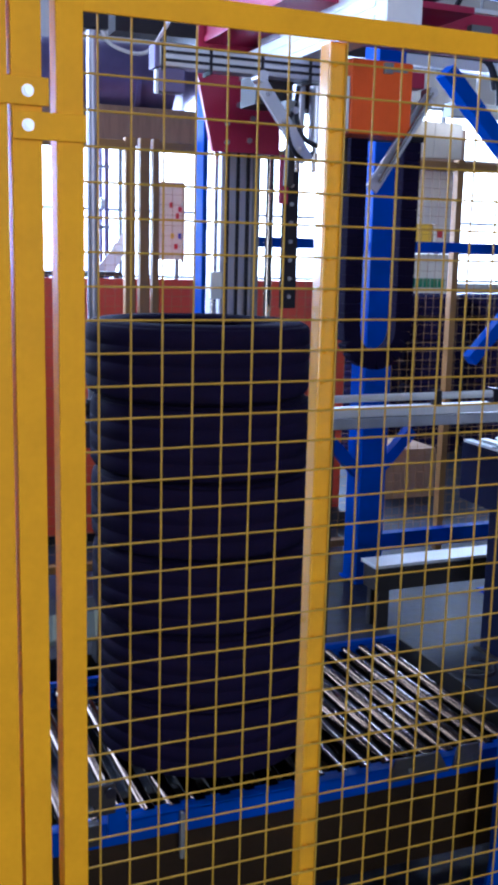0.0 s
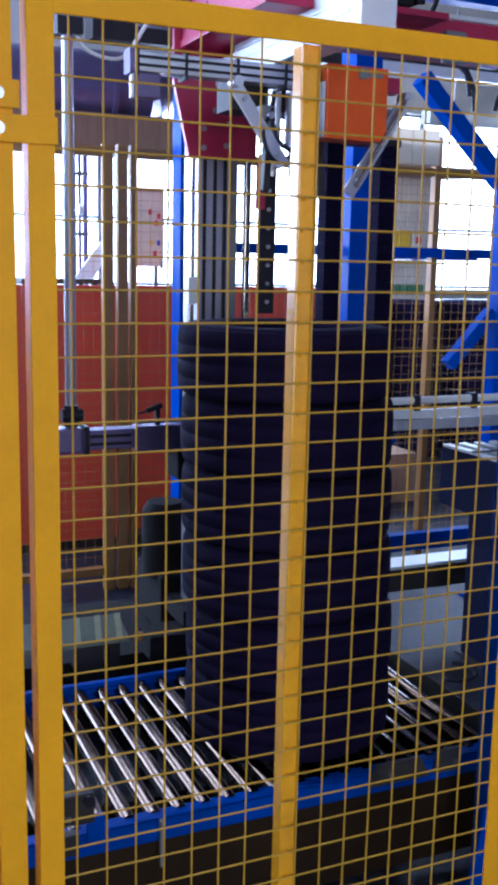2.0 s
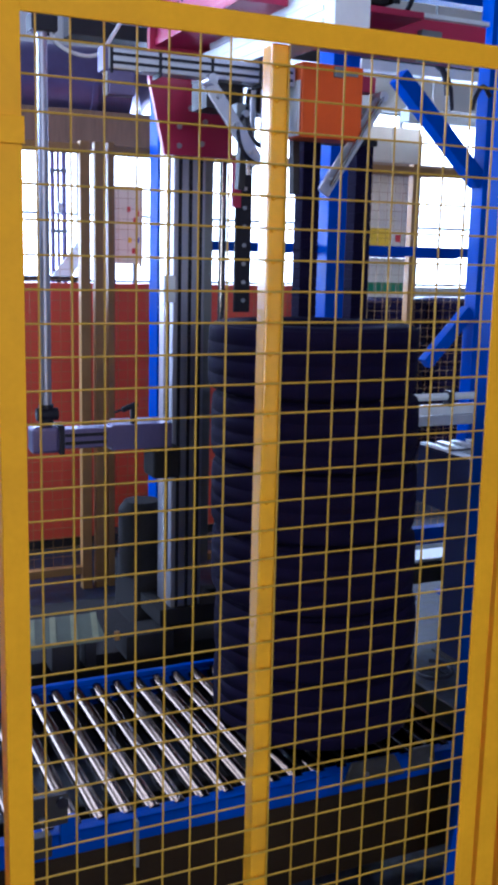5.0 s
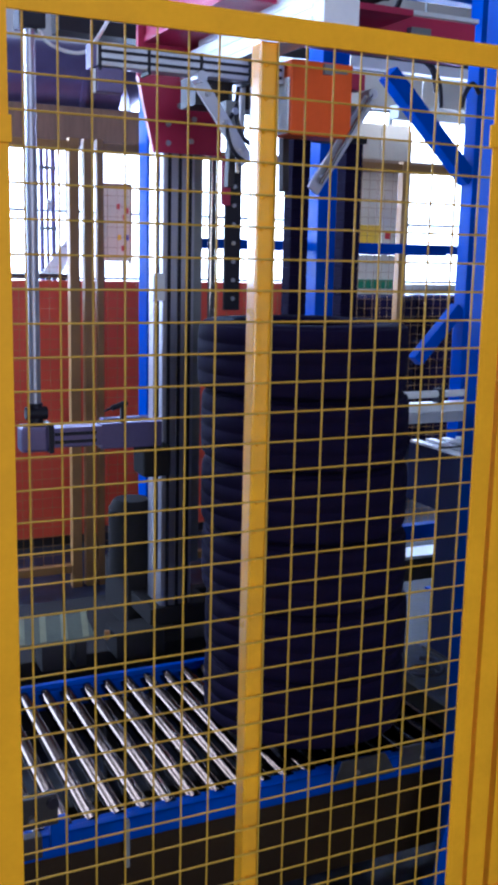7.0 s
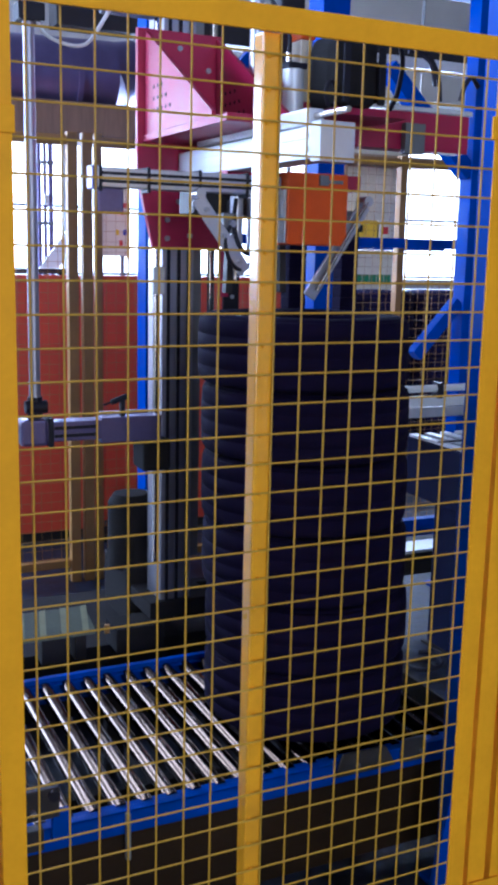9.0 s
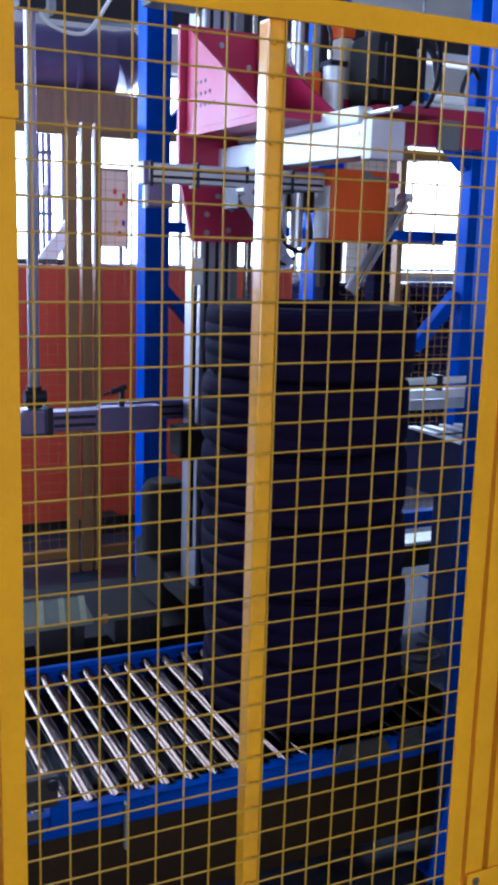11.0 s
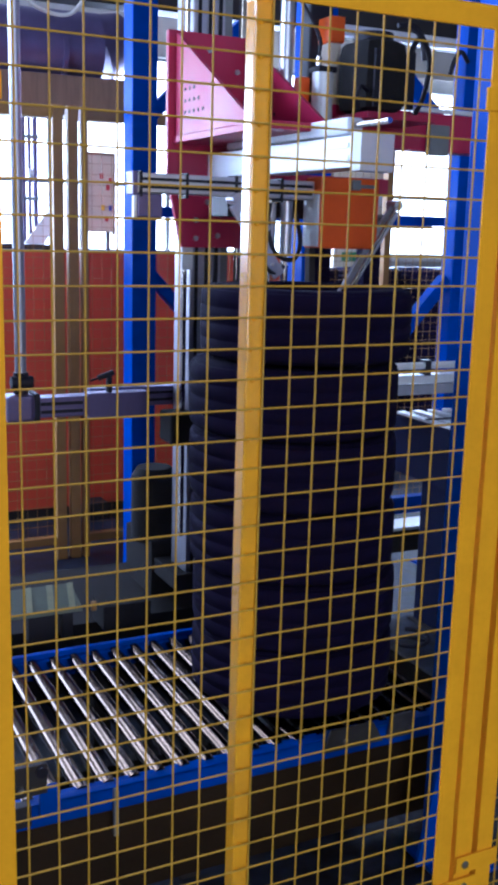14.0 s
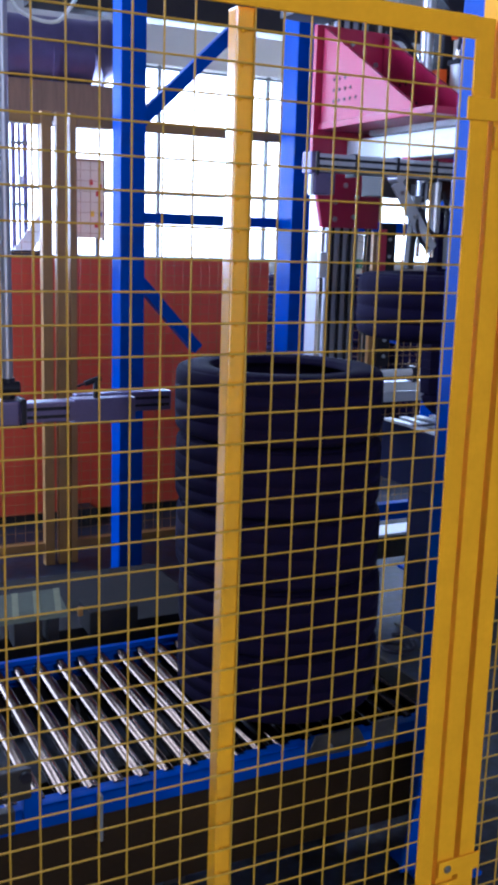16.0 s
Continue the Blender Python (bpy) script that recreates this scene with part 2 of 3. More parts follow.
for k in range(6):
    x = k * 1.28
    part("mullion", box(x - 0.018, x + 0.018, 0, 0.05, 0, 2.05), GREY, win)
for z in (0.03, 0.72, 1.38, 2.02):
    part("transom", box(0, 6.4, 0.005, 0.045, z - 0.014, z + 0.014), GREY, win)


# ---- front fence ----
X0, X1, TOP, LOW = -0.023, 0.819, 2.031, 0.13
FT = 0.039


def guard_fence():
    p = thing("guard_fence", (0, 0, 0), "yellow welded wire mesh guard fence in an angle steel frame", "fence", "guard fences")
    for x0, x1, leg in ((X0 - FT, X0, X0 - FT), (X1, X1 + FT, X1 + FT - 0.004)):
        bm = box(x0, x1, -0.0105, -0.0055, LOW - 0.04, TOP + 0.037, 0.0012)
        add_box(bm, leg, leg + 0.004, -0.006, 0.032, LOW - 0.04, TOP + 0.037)
        part("frame_upright", bm, YELLOW, p)
    bm = box(X0 - 0.0005, X1 + 0.0005, -0.0115, -0.0055, TOP, TOP + 0.038, 0.0012)
    add_box(bm, X0, X1, -0.006, 0.034, TOP + 0.034, TOP + 0.038)
    part("top_rail", bm, YELLOW, p)
    part("bottom_rail", box(X0 - 0.0005, X1 + 0.0005, -0.0115, -0.0055, LOW - 0.04, LOW, 0.0012), YELLOW, p)
    part("middle_upright", box(0.3705, 0.4025, 0.004, 0.037, LOW, TOP + 0.002), YELLOW_GLOSS, p)
    up = rod((0, 0, LOW - 0.01), (0, 0, TOP + 0.01), 0.0017, 8)
    v = part("wire", up, YELLOW_WIRE, p, at=(0, 0.0, 0), smooth=True)
    for i in range(1, 17):
        if i != 7:
            share("wire", v.data, p, (0.05 * i, 0, 0))
    h = part("wire", rod((X0 - 0.005, 0, 0), (X1 + 0.005, 0, 0), 0.0017, 8), YELLOW_WIRE, p, at=(0, -0.0035, 2.0), smooth=True)
    for r in range(-7, 30):
        share("wire", h.data, p, (0, -0.0035, 1.6 - 0.05 * r))
    weld = bmesh.new()
    bmesh.ops.create_icosphere(weld, subdivisions=1, radius=0.0045)
    w = part("weld", weld, YELLOW, p, at=(0.380, 0.002, 1.6))
    for r in range(-8, 30):
        if r:
            share("weld", w.data, p, (0.380 + 0.002 * math.sin(r * 2.3), 0.002, 1.6 - 0.05 * r - 0.002))
    return p


panel = guard_fence()
PITCH = 0.988
copy_thing(panel, pose(PITCH, 0, 0))
copy_thing(panel, pose(-PITCH, 0, 0))


def fence_post(x):
    p = thing("fence_post", (x, 0, 0), "yellow square steel fence post with bolted clamp plates", "post", "guard fence posts")
    part("upright", box(-0.0215, 0.0215, -0.0085, 0.040, 0.006, 2.16, 0.002), YELLOW, p)
    part("foot_plate", box(-0.06, 0.06, -0.04, 0.10, 0, 0.008), YELLOW, p)
    for z, lo, hi in ((1.918, -0.085, 0.030), (1.872, -0.022, 0.083), (0.425, -0.022, 0.083), (0.375, -0.085, 0.030)):
        c = part("clamp_plate", box(lo, hi, -0.0165, -0.0115, z - 0.019, z + 0.019, 0.0015), YELLOW, p)
        b = rod((0.0, -0.0165, z), (0.0, -0.0215, z), 0.0055, 6)
        add_rod(b, (0.0, -0.0160, z), (0.0, -0.0180, z), 0.0085, 16)
        part("bolt", b, BOLT, c, "zinc bolt head")
    return p


fence_post(-0.1030)
fence_post(0.8920)

# ---- roller conveyor ----
RTOP = 0.340
conv = thing("roller_conveyor", (0.9, 1.1, 0), "low roller conveyor with blue side rails and bright steel rollers", "conveyor")


def cpart(name, bm, mat, label=""):
    bm.transform(Matrix.Translation((-0.9, -1.1, 0)))
    return part(name, bm, mat, conv, label)


CX0, CX1 = -0.6, 1.475
for y0, y1, nm in ((0.690, 0.712, -1), (1.495, 1.517, 1)):
    bm = box(CX0, CX1, y0, y1, 0.275, 0.336 if nm < 0 else 0.35)
    for z in (0.277, 0.332):
        add_box(bm, CX0, CX1, y0 - (0.0 if nm < 0 else 0.02), y1 + (0.02 if nm < 0 else 0.0), z - 0.002, z + 0.002)
    cpart("side_rail", bm, BLUE, "blue painted channel rail")
cpart("end_plate", box(CX1, CX1 + 0.012, 0.69, 1.517, 0.20, 0.345), DARK)
RR = 0.0215
roll = bmesh.new()
add_rod(roll, (0, 0.720, 0), (0, 1.488, 0), RR, 20)
add_rod(roll, (0, 0.712, 0), (0, 1.495, 0), 0.007, 8)
roll.transform(Matrix.Translation((0, -1.1, 0)))
first = None
for k in range(-13, 21):
    x = 0.374 + 0.068 * k - 0.9
    if x + 0.9 > CX1 - 0.03:
        break
    if first is None:
        first = part("roller", roll, ROLLER, conv, at=(x, 0, RTOP - RR))
    else:
        share("roller", first.data, conv, (x, 0, RTOP - RR))
for x in (-0.3, 0.6, 1.4):
    for y in (0.72, 1.47):
        cpart("leg", box(x - 0.03, x + 0.03, y, y + 0.04, 0.0, 0.275), DARK)
cpart("cross_member", box(-0.3, 1.4, 1.08, 1.12, 0.10, 0.16), DARK)
# Sheet added to hide the lit floor beneath the conveyor and keep it dark.
cpart("skirt", box(CX0, CX1, 0.712, 0.718, 0.02, 0.274, 0.001), SKIRT, "dark brown sheet added under the rail")
# guide plates on the near rail
for pts in (((0.965, 0.30), (0.990, 0.362), (1.125, 0.362), (1.160, 0.30)), ((1.175, 0.30), (1.185, 0.368), (1.255, 0.368), (1.262, 0.30))):
    g = cpart("guide_plate", slab(pts, "y", 0.676, 0.684), PLATE, "dull folded steel guide plate")
    b = rod((pts[0][0] + 0.1 - 0.9 - 0.03, 0.676 - 1.1, 0.325), (pts[0][0] + 0.1 - 0.9 - 0.03, 0.671 - 1.1, 0.325), 0.007, 8)
    part("bolt", b, BOLT, g)
s = cpart("sensor_bracket", box(0.115, 0.205, 0.665, 0.688, 0.375, 0.452), DARK, "dark steel sensor bracket")
part("sensor_head", rod((0.19 - 0.9, 0.655 - 1.1, 0.435), (0.19 - 0.9, 0.70 - 1.1, 0.435), 0.014, 14), BLACK, s)
part("bolt", rod((0.14 - 0.9, 0.655 - 1.1, 0.40), (0.14 - 0.9, 0.667 - 1.1, 0.40), 0.008, 8), BOLT, s)
cpart("rail_joint", box(0.188, 0.232, 0.672, 0.689, 0.305, 0.385), BLUE)
cpart("foot_bracket", box(0.10, 0.165, 0.66, 0.688, 0.30, 0.355), DARK)
cpart("hanger", box(0.372, 0.384, 0.672, 0.689, 0.21, 0.335), GREY)

# ---- tyres ----
TR, TW = 0.303, 0.198


H2 = TW / 2


def tyre_carcass():
    """Bead, rounded sidewalls and the inside of a tyre that lies flat."""
    half = [(0.196, 0.86), (0.205, 0.93), (0.209, 0.965), (0.213, 0.955), (0.228, 1.0), (0.250, 0.995), (0.253, 0.992), (0.275, 0.980), (0.288, 0.93), (0.292, 0.82)]
    prof = [(r, -H2 * z) for r, z in half] + [(r, H2 * z) for r, z in reversed(half)]
    prof += [(0.190, H2 * 0.78), (0.240, H2 * 0.7), (0.280, H2 * 0.45), (0.283, 0), (0.280, -H2 * 0.45), (0.240, -H2 * 0.7), (0.190, -H2 * 0.78)]
    return lathe(prof, 96)


def tyre_tread():
    """Tread band with grooves round it and short cuts across the shoulders."""
    half = [(0.2895, 0.92), (0.2965, 0.875), (0.3010, 0.76), (0.3022, 0.48), (0.3002, 0.47), (0.3002, 0.42), (0.3028, 0.41), (0.3030, 0.05), (0.3010, 0.04)]
    prof = [(r, -H2 * z) for r, z in half] + [(r, H2 * z) for r, z in reversed(half)] + [(0.285, H2 * 0.7), (0.285, -H2 * 0.7)]
    bm = lathe(prof, 120)
    for v in bm.verts:
        r = math.hypot(v.co.x, v.co.y)
        k = round(math.atan2(v.co.y, v.co.x) / (2 * math.pi) * 120) % 3
        if k == 0 and r > 0.2935 and abs(v.co.z) > 0.5 * H2:
            v.co.x, v.co.y = v.co.x * (r - 0.002) / r, v.co.y * (r - 0.002) / r
    return bm


SX, SY = 1.045, 1.08
tyres = []
base = part("tyre", tyre_carcass(), RUBBER, smooth=True)
part("tread", tyre_tread(), RUBBER, base, smooth=True)
tagged(base, "new black rubber car tyre lying flat in a stack", "tyre", "stacked tyres")
tyres.append(base)
for k in range(1, 6):
    tyres.append(copy_thing(base, pose(0, 0, 0)))
tagged(tyres[5], "black rubber car tyre on top, gripped and lifted away", "tyre")

# ---- lift column and gripper head ----
HX, HY, HZ = 1.05, 1.30, 2.05
head = thing("gripper_head", (HX, HY, HZ), "red and orange tyre gripper head with silver linear axes", "gripper")


def hpart(name, bm, mat, parent=None, label="", smooth=False):
    bm.transform(Matrix.Translation((-HX, -HY, -HZ)))
    return part(name, bm, mat, parent or head, label, smooth=smooth)


bp = hpart("back_plate", slab([(0.757, 2.26), (0.757, 2.71), (1.05, 2.71), (1.05, 2.03), (0.812, 2.03)], "y", 1.712, 1.732), RED, label="red steel back plate with bolts")
for x, z in ((0.86, 2.06), (0.86, 2.12), (0.90, 2.18), (0.94, 2.07), (0.95, 2.14), (0.98, 2.20), (0.82, 2.62), (0.90, 2.66), (1.0, 2.6)):
    hpart("bolt", rod((x, 1.713, z), (x, 1.705, z), 0.009, 10), BOLT, bp)
for x in (0.785, 1.03):
    g = hpart("gusset", slab([(1.70, 2.70), (1.70, 2.385), (1.16, 2.385), (1.16, 2.40)], "x", x - 0.006, x + 0.006), RED, label="red triangular gusset with rows of holes")
    for r in range(3):
        for c in range(3 + r):
            y, z = 1.62 - 0.035 * c, 2.52 - 0.035 * r
            # Black disc on the plate, painting the dark inside of a hole.
            hpart("hole_shade", rod((x - 0.0075, y, z), (x - 0.004, y, z), 0.006, 8), BLACK, g)
hpart("base_plate", box(0.775, 1.04, 1.05, 1.72, 2.362, 2.384), RED)


def profile_beam(x0, x1, y0, y1, z0, z1, along):
    """Slotted aluminium profile."""
    bm = box(x0, x1, y0, y1, z0, z1, 0.004)
    t = 0.006
    if along == "y":
        for k in (0.3, 0.7):
            z = z0 + (z1 - z0) * k
            add_box(bm, x0 - 0.003, x0 + 0.001, y0 + 0.02, y1 - 0.02, z - t, z + t)
            add_box(bm, x1 - 0.001, x1 + 0.003, y0 + 0.02, y1 - 0.02, z - t, z + t)
    elif along == "x":
        for k in (0.3, 0.7):
            z = z0 + (z1 - z0) * k
            add_box(bm, x0 + 0.02, x1 - 0.02, y0 - 0.003, y0 + 0.001, z - t, z + t)
    else:
        for k in (0.15, 0.5, 0.85):
            x = x0 + (x1 - x0) * k
            add_box(bm, x - t, x + t, y0 - 0.003, y0 + 0.001, z0 + 0.01, z1 - 0.01)
    return bm


ax = hpart("linear_axis", profile_beam(0.900, 0.985, 0.80, 1.72, 2.255, 2.335, "y"), ALU_WHITE, label="bright slotted aluminium linear axis")
hpart("end_block", box(0.893, 0.992, 0.752, 0.80, 2.245, 2.342), WHITE, ax, "white end block")
cy = hpart("air_cylinder", box(0.915, 0.965, 0.86, 1.60, 2.342, 2.385, 0.008), ALU_WHITE, label="aluminium air cylinder")
hpart("piston_rod", rod((0.94, 0.86, 2.365), (0.94, 0.70, 2.365), 0.008, 10), STEEL, cy)
sr = hpart("cross_rail", profile_beam(0.455, 1.010, 1.180, 1.230, 2.183, 2.236, "x"), ALU, label="slotted aluminium cross rail")
# Black strips paint the shade inside the rail's slots.
for z in (2.199, 2.220):
    hpart("slot_shade", box(0.470, 1.0, 1.1755, 1.1775, z - 0.004, z + 0.004, 0), BLACK, sr)
hpart("end_block", box(0.447, 0.462, 1.178, 1.232, 2.178, 2.240), DUCT, sr)
hb = hpart("hanging_block", box(0.462, 0.535, 1.182, 1.225, 2.118, 2.182, 0.004), DUCT, sr)
hpart("guide_pin", box(0.452, 0.461, 1.184, 1.2, 2.115, 2.175, 0.002), ALU_WHITE, sr)
for x in (0.47, 0.605, 0.755, 0.90):
    hpart("clamp_strap", box(x - 0.004, x + 0.004, 1.173, 1.235, 2.172, 2.241), BLACK, sr)
cover = hpart("orange_cover", box(1.015, 1.215, 1.15, 1.245, 2.045, 2.250, 0.006), ORANGE, label="orange sheet metal cover")
# White sheet paints the window's reflection onto the cover's left side.
hpart("side_reflection", box(1.008, 1.0135, 1.154, 1.24, 2.05, 2.20, 0.001), WHITE, cover)
hpart("latch", box(1.115, 1.145, 1.140, 1.151, 2.215, 2.245), GREY, cover, "grey latch")
hpart("badge", box(1.150, 1.195, 1.146, 1.151, 2.222, 2.232, 0.001), GREY, cover)
hpart("red_bar", box(0.90, 1.36, 1.32, 1.37, 2.215, 2.262), RED, label="red cross bar")
gb = hpart("gripper_body", box(0.80, 1.30, 1.33, 1.45, 2.13, 2.215), DARK)
for x in (0.90, 0.955):
    hpart("grip_cylinder", rod((x, 1.25, 2.02), (x, 1.25, 2.18), 0.019, 16), ALU, gb, "silver air cylinder")
    hpart("piston_rod", rod((x, 1.25, 1.94), (x, 1.25, 2.02), 0.007, 10), STEEL, gb)
hpart("hose", tube([(0.885, 1.22, 2.17), (0.87, 1.2, 2.10), (0.89, 1.19, 2.03), (0.95, 1.19, 2.01), (0.985, 1.21, 2.06), (0.98, 1.24, 2.15)], 0.007), BLACK, gb)
for a, b in (((0.745, 1.17, 2.165), (0.895, 1.17, 1.965)), ((1.285, 1.17, 2.165), (1.105, 1.17, 1.895))):
    lk = hpart("finger", bar(a, b, 0.040, 0.010, 0.002, (0, 1, 0.01)), ALU, label="silver gripper finger with bolts")
    for k in (0.15, 0.5, 0.85):
        c = Vector(a).lerp(Vector(b), k)
        hpart("bolt", rod(c - Vector((0, 0.008, 0)) - Vector((0, 0.012, 0)), c, 0.007, 8), BOLT, lk)
    hpart("knuckle", rod((a[0], 1.145, a[2] + 0.012), (a[0], 1.195, a[2] + 0.012), 0.015, 14), ALU, lk)
for x, y in ((0.90, 1.28), (1.10, 1.36)):
    hpart("finger", bar((x, y, 2.17), (x + (x - 1.02) * 0.1, y, 1.90), 0.03, 0.022), DARK, label="dark steel gripper finger")
for x, z in ((0.86, 2.10), (1.245, 2.12)):
    hpart("valve", box(x - 0.022, x + 0.022, 1.20, 1.25, z - 0.03, z + 0.03, 0.005), GREY, gb, "grey air valve")
    hpart("fitting", rod((x, 1.195, z), (x, 1.18, z), 0.010, 10), BOLT, gb)
hpart("hose", tube([(0.86, 1.19, 2.10), (0.83, 1.17, 2.06), (0.84, 1.16, 2.00), (0.88, 1.17, 1.97), (0.92, 1.19, 1.99)], 0.006), BLACK, gb)
lr = hpart("link_rod", rod((1.282, 1.15, 2.175), (1.12, 1.15, 1.915), 0.006, 8), STEEL, label="thin steel link rod")
mp = hpart("bolted_bar", box(1.06, 1.118, 1.69, 1.705, 1.52, 2.05), BLACK, label="black steel bar with a row of bolts")
for k in range(8):
    hpart("bolt", rod((1.09, 1.691, 1.56 + 0.062 * k), (1.09, 1.683, 1.56 + 0.062 * k), 0.007, 8), BOLT, mp)
hpart("red_tab", box(1.045, 1.075, 1.684, 1.70, 1.87, 2.03), RED)
bmr = box(1.04, 1.90, 1.50, 1.58, 2.375, 2.50)
rb = hpart("red_beam", bmr, RED, label="long red steel box beam")
hpart("rail", box(1.30, 1.90, 1.482, 1.499, 2.50, 2.515, 0.002), ALU_WHITE, rb)
hpart("bracket", box(1.62, 1.70, 1.47, 1.498, 2.36, 2.46), GREY, rb)
mo = hpart("motor", box(1.235, 1.40, 1.29, 1.48, 2.46, 2.685, 0.050), MATTE, label="dark box-shaped servo motor", smooth=False)
for x in (1.275, 1.40):
    hpart("housing_rib", box(x - 0.012, x + 0.012, 1.282, 1.292, 2.475, 2.645, 0.003), BLACK, mo)
hpart("end_cap", rod((1.318, 1.385, 2.675), (1.318, 1.385, 2.705), 0.062, 20), BLACK, mo)
hpart("terminal_box", box(1.395, 1.435, 1.31, 1.40, 2.49, 2.61, 0.012), MATTE, mo)
hpart("hose", tube([(1.44, 1.36, 2.63), (1.46, 1.36, 2.69), (1.50, 1.37, 2.70), (1.54, 1.39, 2.64), (1.545, 1.42, 2.54), (1.52, 1.45, 2.46)], 0.009), BLACK, mo)
hpart("hose", tube([(1.25, 1.30, 2.52), (1.215, 1.28, 2.53), (1.20, 1.28, 2.50), (1.215, 1.29, 2.46)], 0.006), BLACK, mo)
hpart("mount_plate", box(1.24, 1.50, 1.28, 1.50, 2.44, 2.46), RED, mo)
st = hpart("stroke_cylinder", rod((1.183, 1.46, 2.40), (1.183, 1.46, 2.585), 0.034, 24), ALU_WHITE, label="bright steel stroke cylinder")
hpart("cylinder_cap", box(1.15, 1.216, 1.427, 1.493, 2.585, 2.603, 0.004), BLACK, st)
hpart("fitting", rod((1.155, 1.44, 2.603), (1.155, 1.44, 2.63), 0.009, 10), STEEL, st)
hpart("hose", tube([(1.155, 1.44, 2.63), (1.15, 1.43, 2.68), (1.12, 1.44, 2.74), (1.10, 1.48, 2.80)], 0.006), BLACK, st)
dc = hpart("drive_casing", box(1.20, 1.287, 1.585, 1.65, 2.40, 2.86, 0.008), BLACK, label="black drive casing behind the beam")
hpart("orange_block", box(1.229, 1.282, 1.50, 1.584, 2.69, 2.77, 0.005), ORANGE, dc, "orange valve block")
hpart("mount", box(1.235, 1.276, 1.51, 1.575, 2.50, 2.69, 0.003), CREAM, dc)
hpart("guide_tube", rod((1.086, 1.53, 2.40), (1.086, 1.53, 2.86), 0.022, 18), ALU, label="aluminium guide tube")
hpart("orange_lug", box(1.125, 1.16, 1.50, 1.55, 2.50, 2.575, 0.005), ORANGE, dc)
# hanging cable chain, a loop of links
chain = hpart("cable_chain", box(1.29, 1.585, 1.66, 1.74, 2.10, 2.125), BLACK, label="black cable chain hanging in a loop")
RC, CXM, ZB = 0.105, 1.437, 1.44
path = [(CXM - RC, 2.10 - 0.033 * k) for k in range(20)] + [(CXM - RC * math.cos(a), ZB - RC * math.sin(a)) for a in [math.pi * k / 10 for k in range(1, 10)]] + [(CXM + RC, ZB + 0.033 * k) for k in range(21)]
for (xa, za), (xb, zb) in zip(path, path[1:]):
    lkm = bar((xa, 1.70, za), (xb, 1.70, zb), 0.068, 0.062, 0.004, (0, 1, 0.001))
    hpart("chain_link", lkm, RUBBER, chain)

CSHIFT = -0.023
col = thing("lift_column", (0.93, 1.85, 0.0), "tall aluminium profile lift column on a travelling carriage", "lift column")


def colpart(name, bm, mat, label=""):
    bm.transform(Matrix.Translation((CSHIFT - 0.93, -1.85, 0)))
    return part(name, bm, mat, col, label)


colpart("profile", profile_beam(0.885, 1.00, 1.76, 1.90, 0.44, 3.4, "z"), ALU_DULL, "slotted aluminium upright")
# Shade of the upright's grooves, put on as raised black strips.
for x in (0.906, 0.943, 0.980):
    colpart("slot_shade", box(x - 0.0055, x + 0.0055, 1.7515, 1.7555, 0.46, 3.38, 0), BLACK)
colpart("guide_rail", box(0.857, 0.872, 1.752, 1.775, 0.60, 3.3), STEEL)
colpart("guide_rail", box(1.055, 1.075, 1.752, 1.775, 0.60, 3.3), STEEL)
colpart("cable_tray", box(1.012, 1.045, 1.80, 1.85, 0.6, 3.3), GREY)
colpart("clamp", box(0.845, 0.885, 1.735, 1.755, 1.55, 1.64), WHITE, "white rail clamp")
colpart("foot_block", box(0.84, 1.08, 1.74, 1.96, 0.40, 0.46), MATTE)
colpart("drive_box", box(0.80, 0.90, 1.70, 1.82, 0.95, 1.06, 0.012), MATTE)
dm = rod((0.883, 2.08, 0.50), (0.883, 2.08, 0.75), 0.088, 28)
add_rod(dm, (0.883, 2.08, 0.75), (0.883, 2.08, 0.785), 0.088, 28, 0.066)
colpart("drive_casing", dm, MATTE, "dark drive motor casing")
colpart("gearbox", box(0.83, 1.03, 1.965, 2.26, 0.30, 0.52, 0.012), MATTE)
colpart("gearbox_cover", box(0.99, 1.17, 1.90, 1.95, 0.32, 0.46, 0.008), MATTE)
colpart("cable_box", box(0.68, 0.86, 1.68, 1.80, 2.43, 2.52), DARK)
colpart("carriage", box(0.70, 1.16, 1.72, 2.0, 3.2, 3.4), DARK)

# ---- fixed machine frame ----
def blue_column(x, y, label, w=0.11, braces=(), top=3.6, flare=False, hoses=()):
    c = thing("blue_column", (x, y, 0), label, "column", "blue machine columns")
    bm = box(-w / 2, w / 2, -w / 2, w / 2, 0.012, top, 0.006)
    part("upright", bm, BLUE, c)
    part("base_plate", box(-0.09, 0.09, -0.09, 0.09, 0, 0.014), BLUE, c)
    if flare:
        part("foot_gusset", slab([(-w / 2, 0.33), (-w / 2, 0.014), (-0.12, 0.014)], "y", -0.006, 0.006), BLUE, c)
    for a, b, bw in braces:
        part("brace", bar(a, b, bw, bw), BLUE, c)
    for way in hoses:
        part("hose", tube(way, 0.011), BLACK, c)
    return c


blue_column(1.285, 0.50, "tall bright blue steel column behind the guard fence", 0.12, flare=True)
blue_column(1.30, 3.05, "blue steel machine column with knee braces", 0.12, (((0.05, 0, 1.47), (0.36, 0, 1.14), 0.055), ((0.04, 0, 2.18), (0.50, 0, 2.62), 0.06)))
blue_column(2.20, 3.05, "blue steel machine column with forked braces", 0.15, (((-0.05, 0, 0.58), (-0.24, 0, 0.78), 0.06), ((0.05, 0, 0.58), (0.26, 0, 0.80), 0.06)))
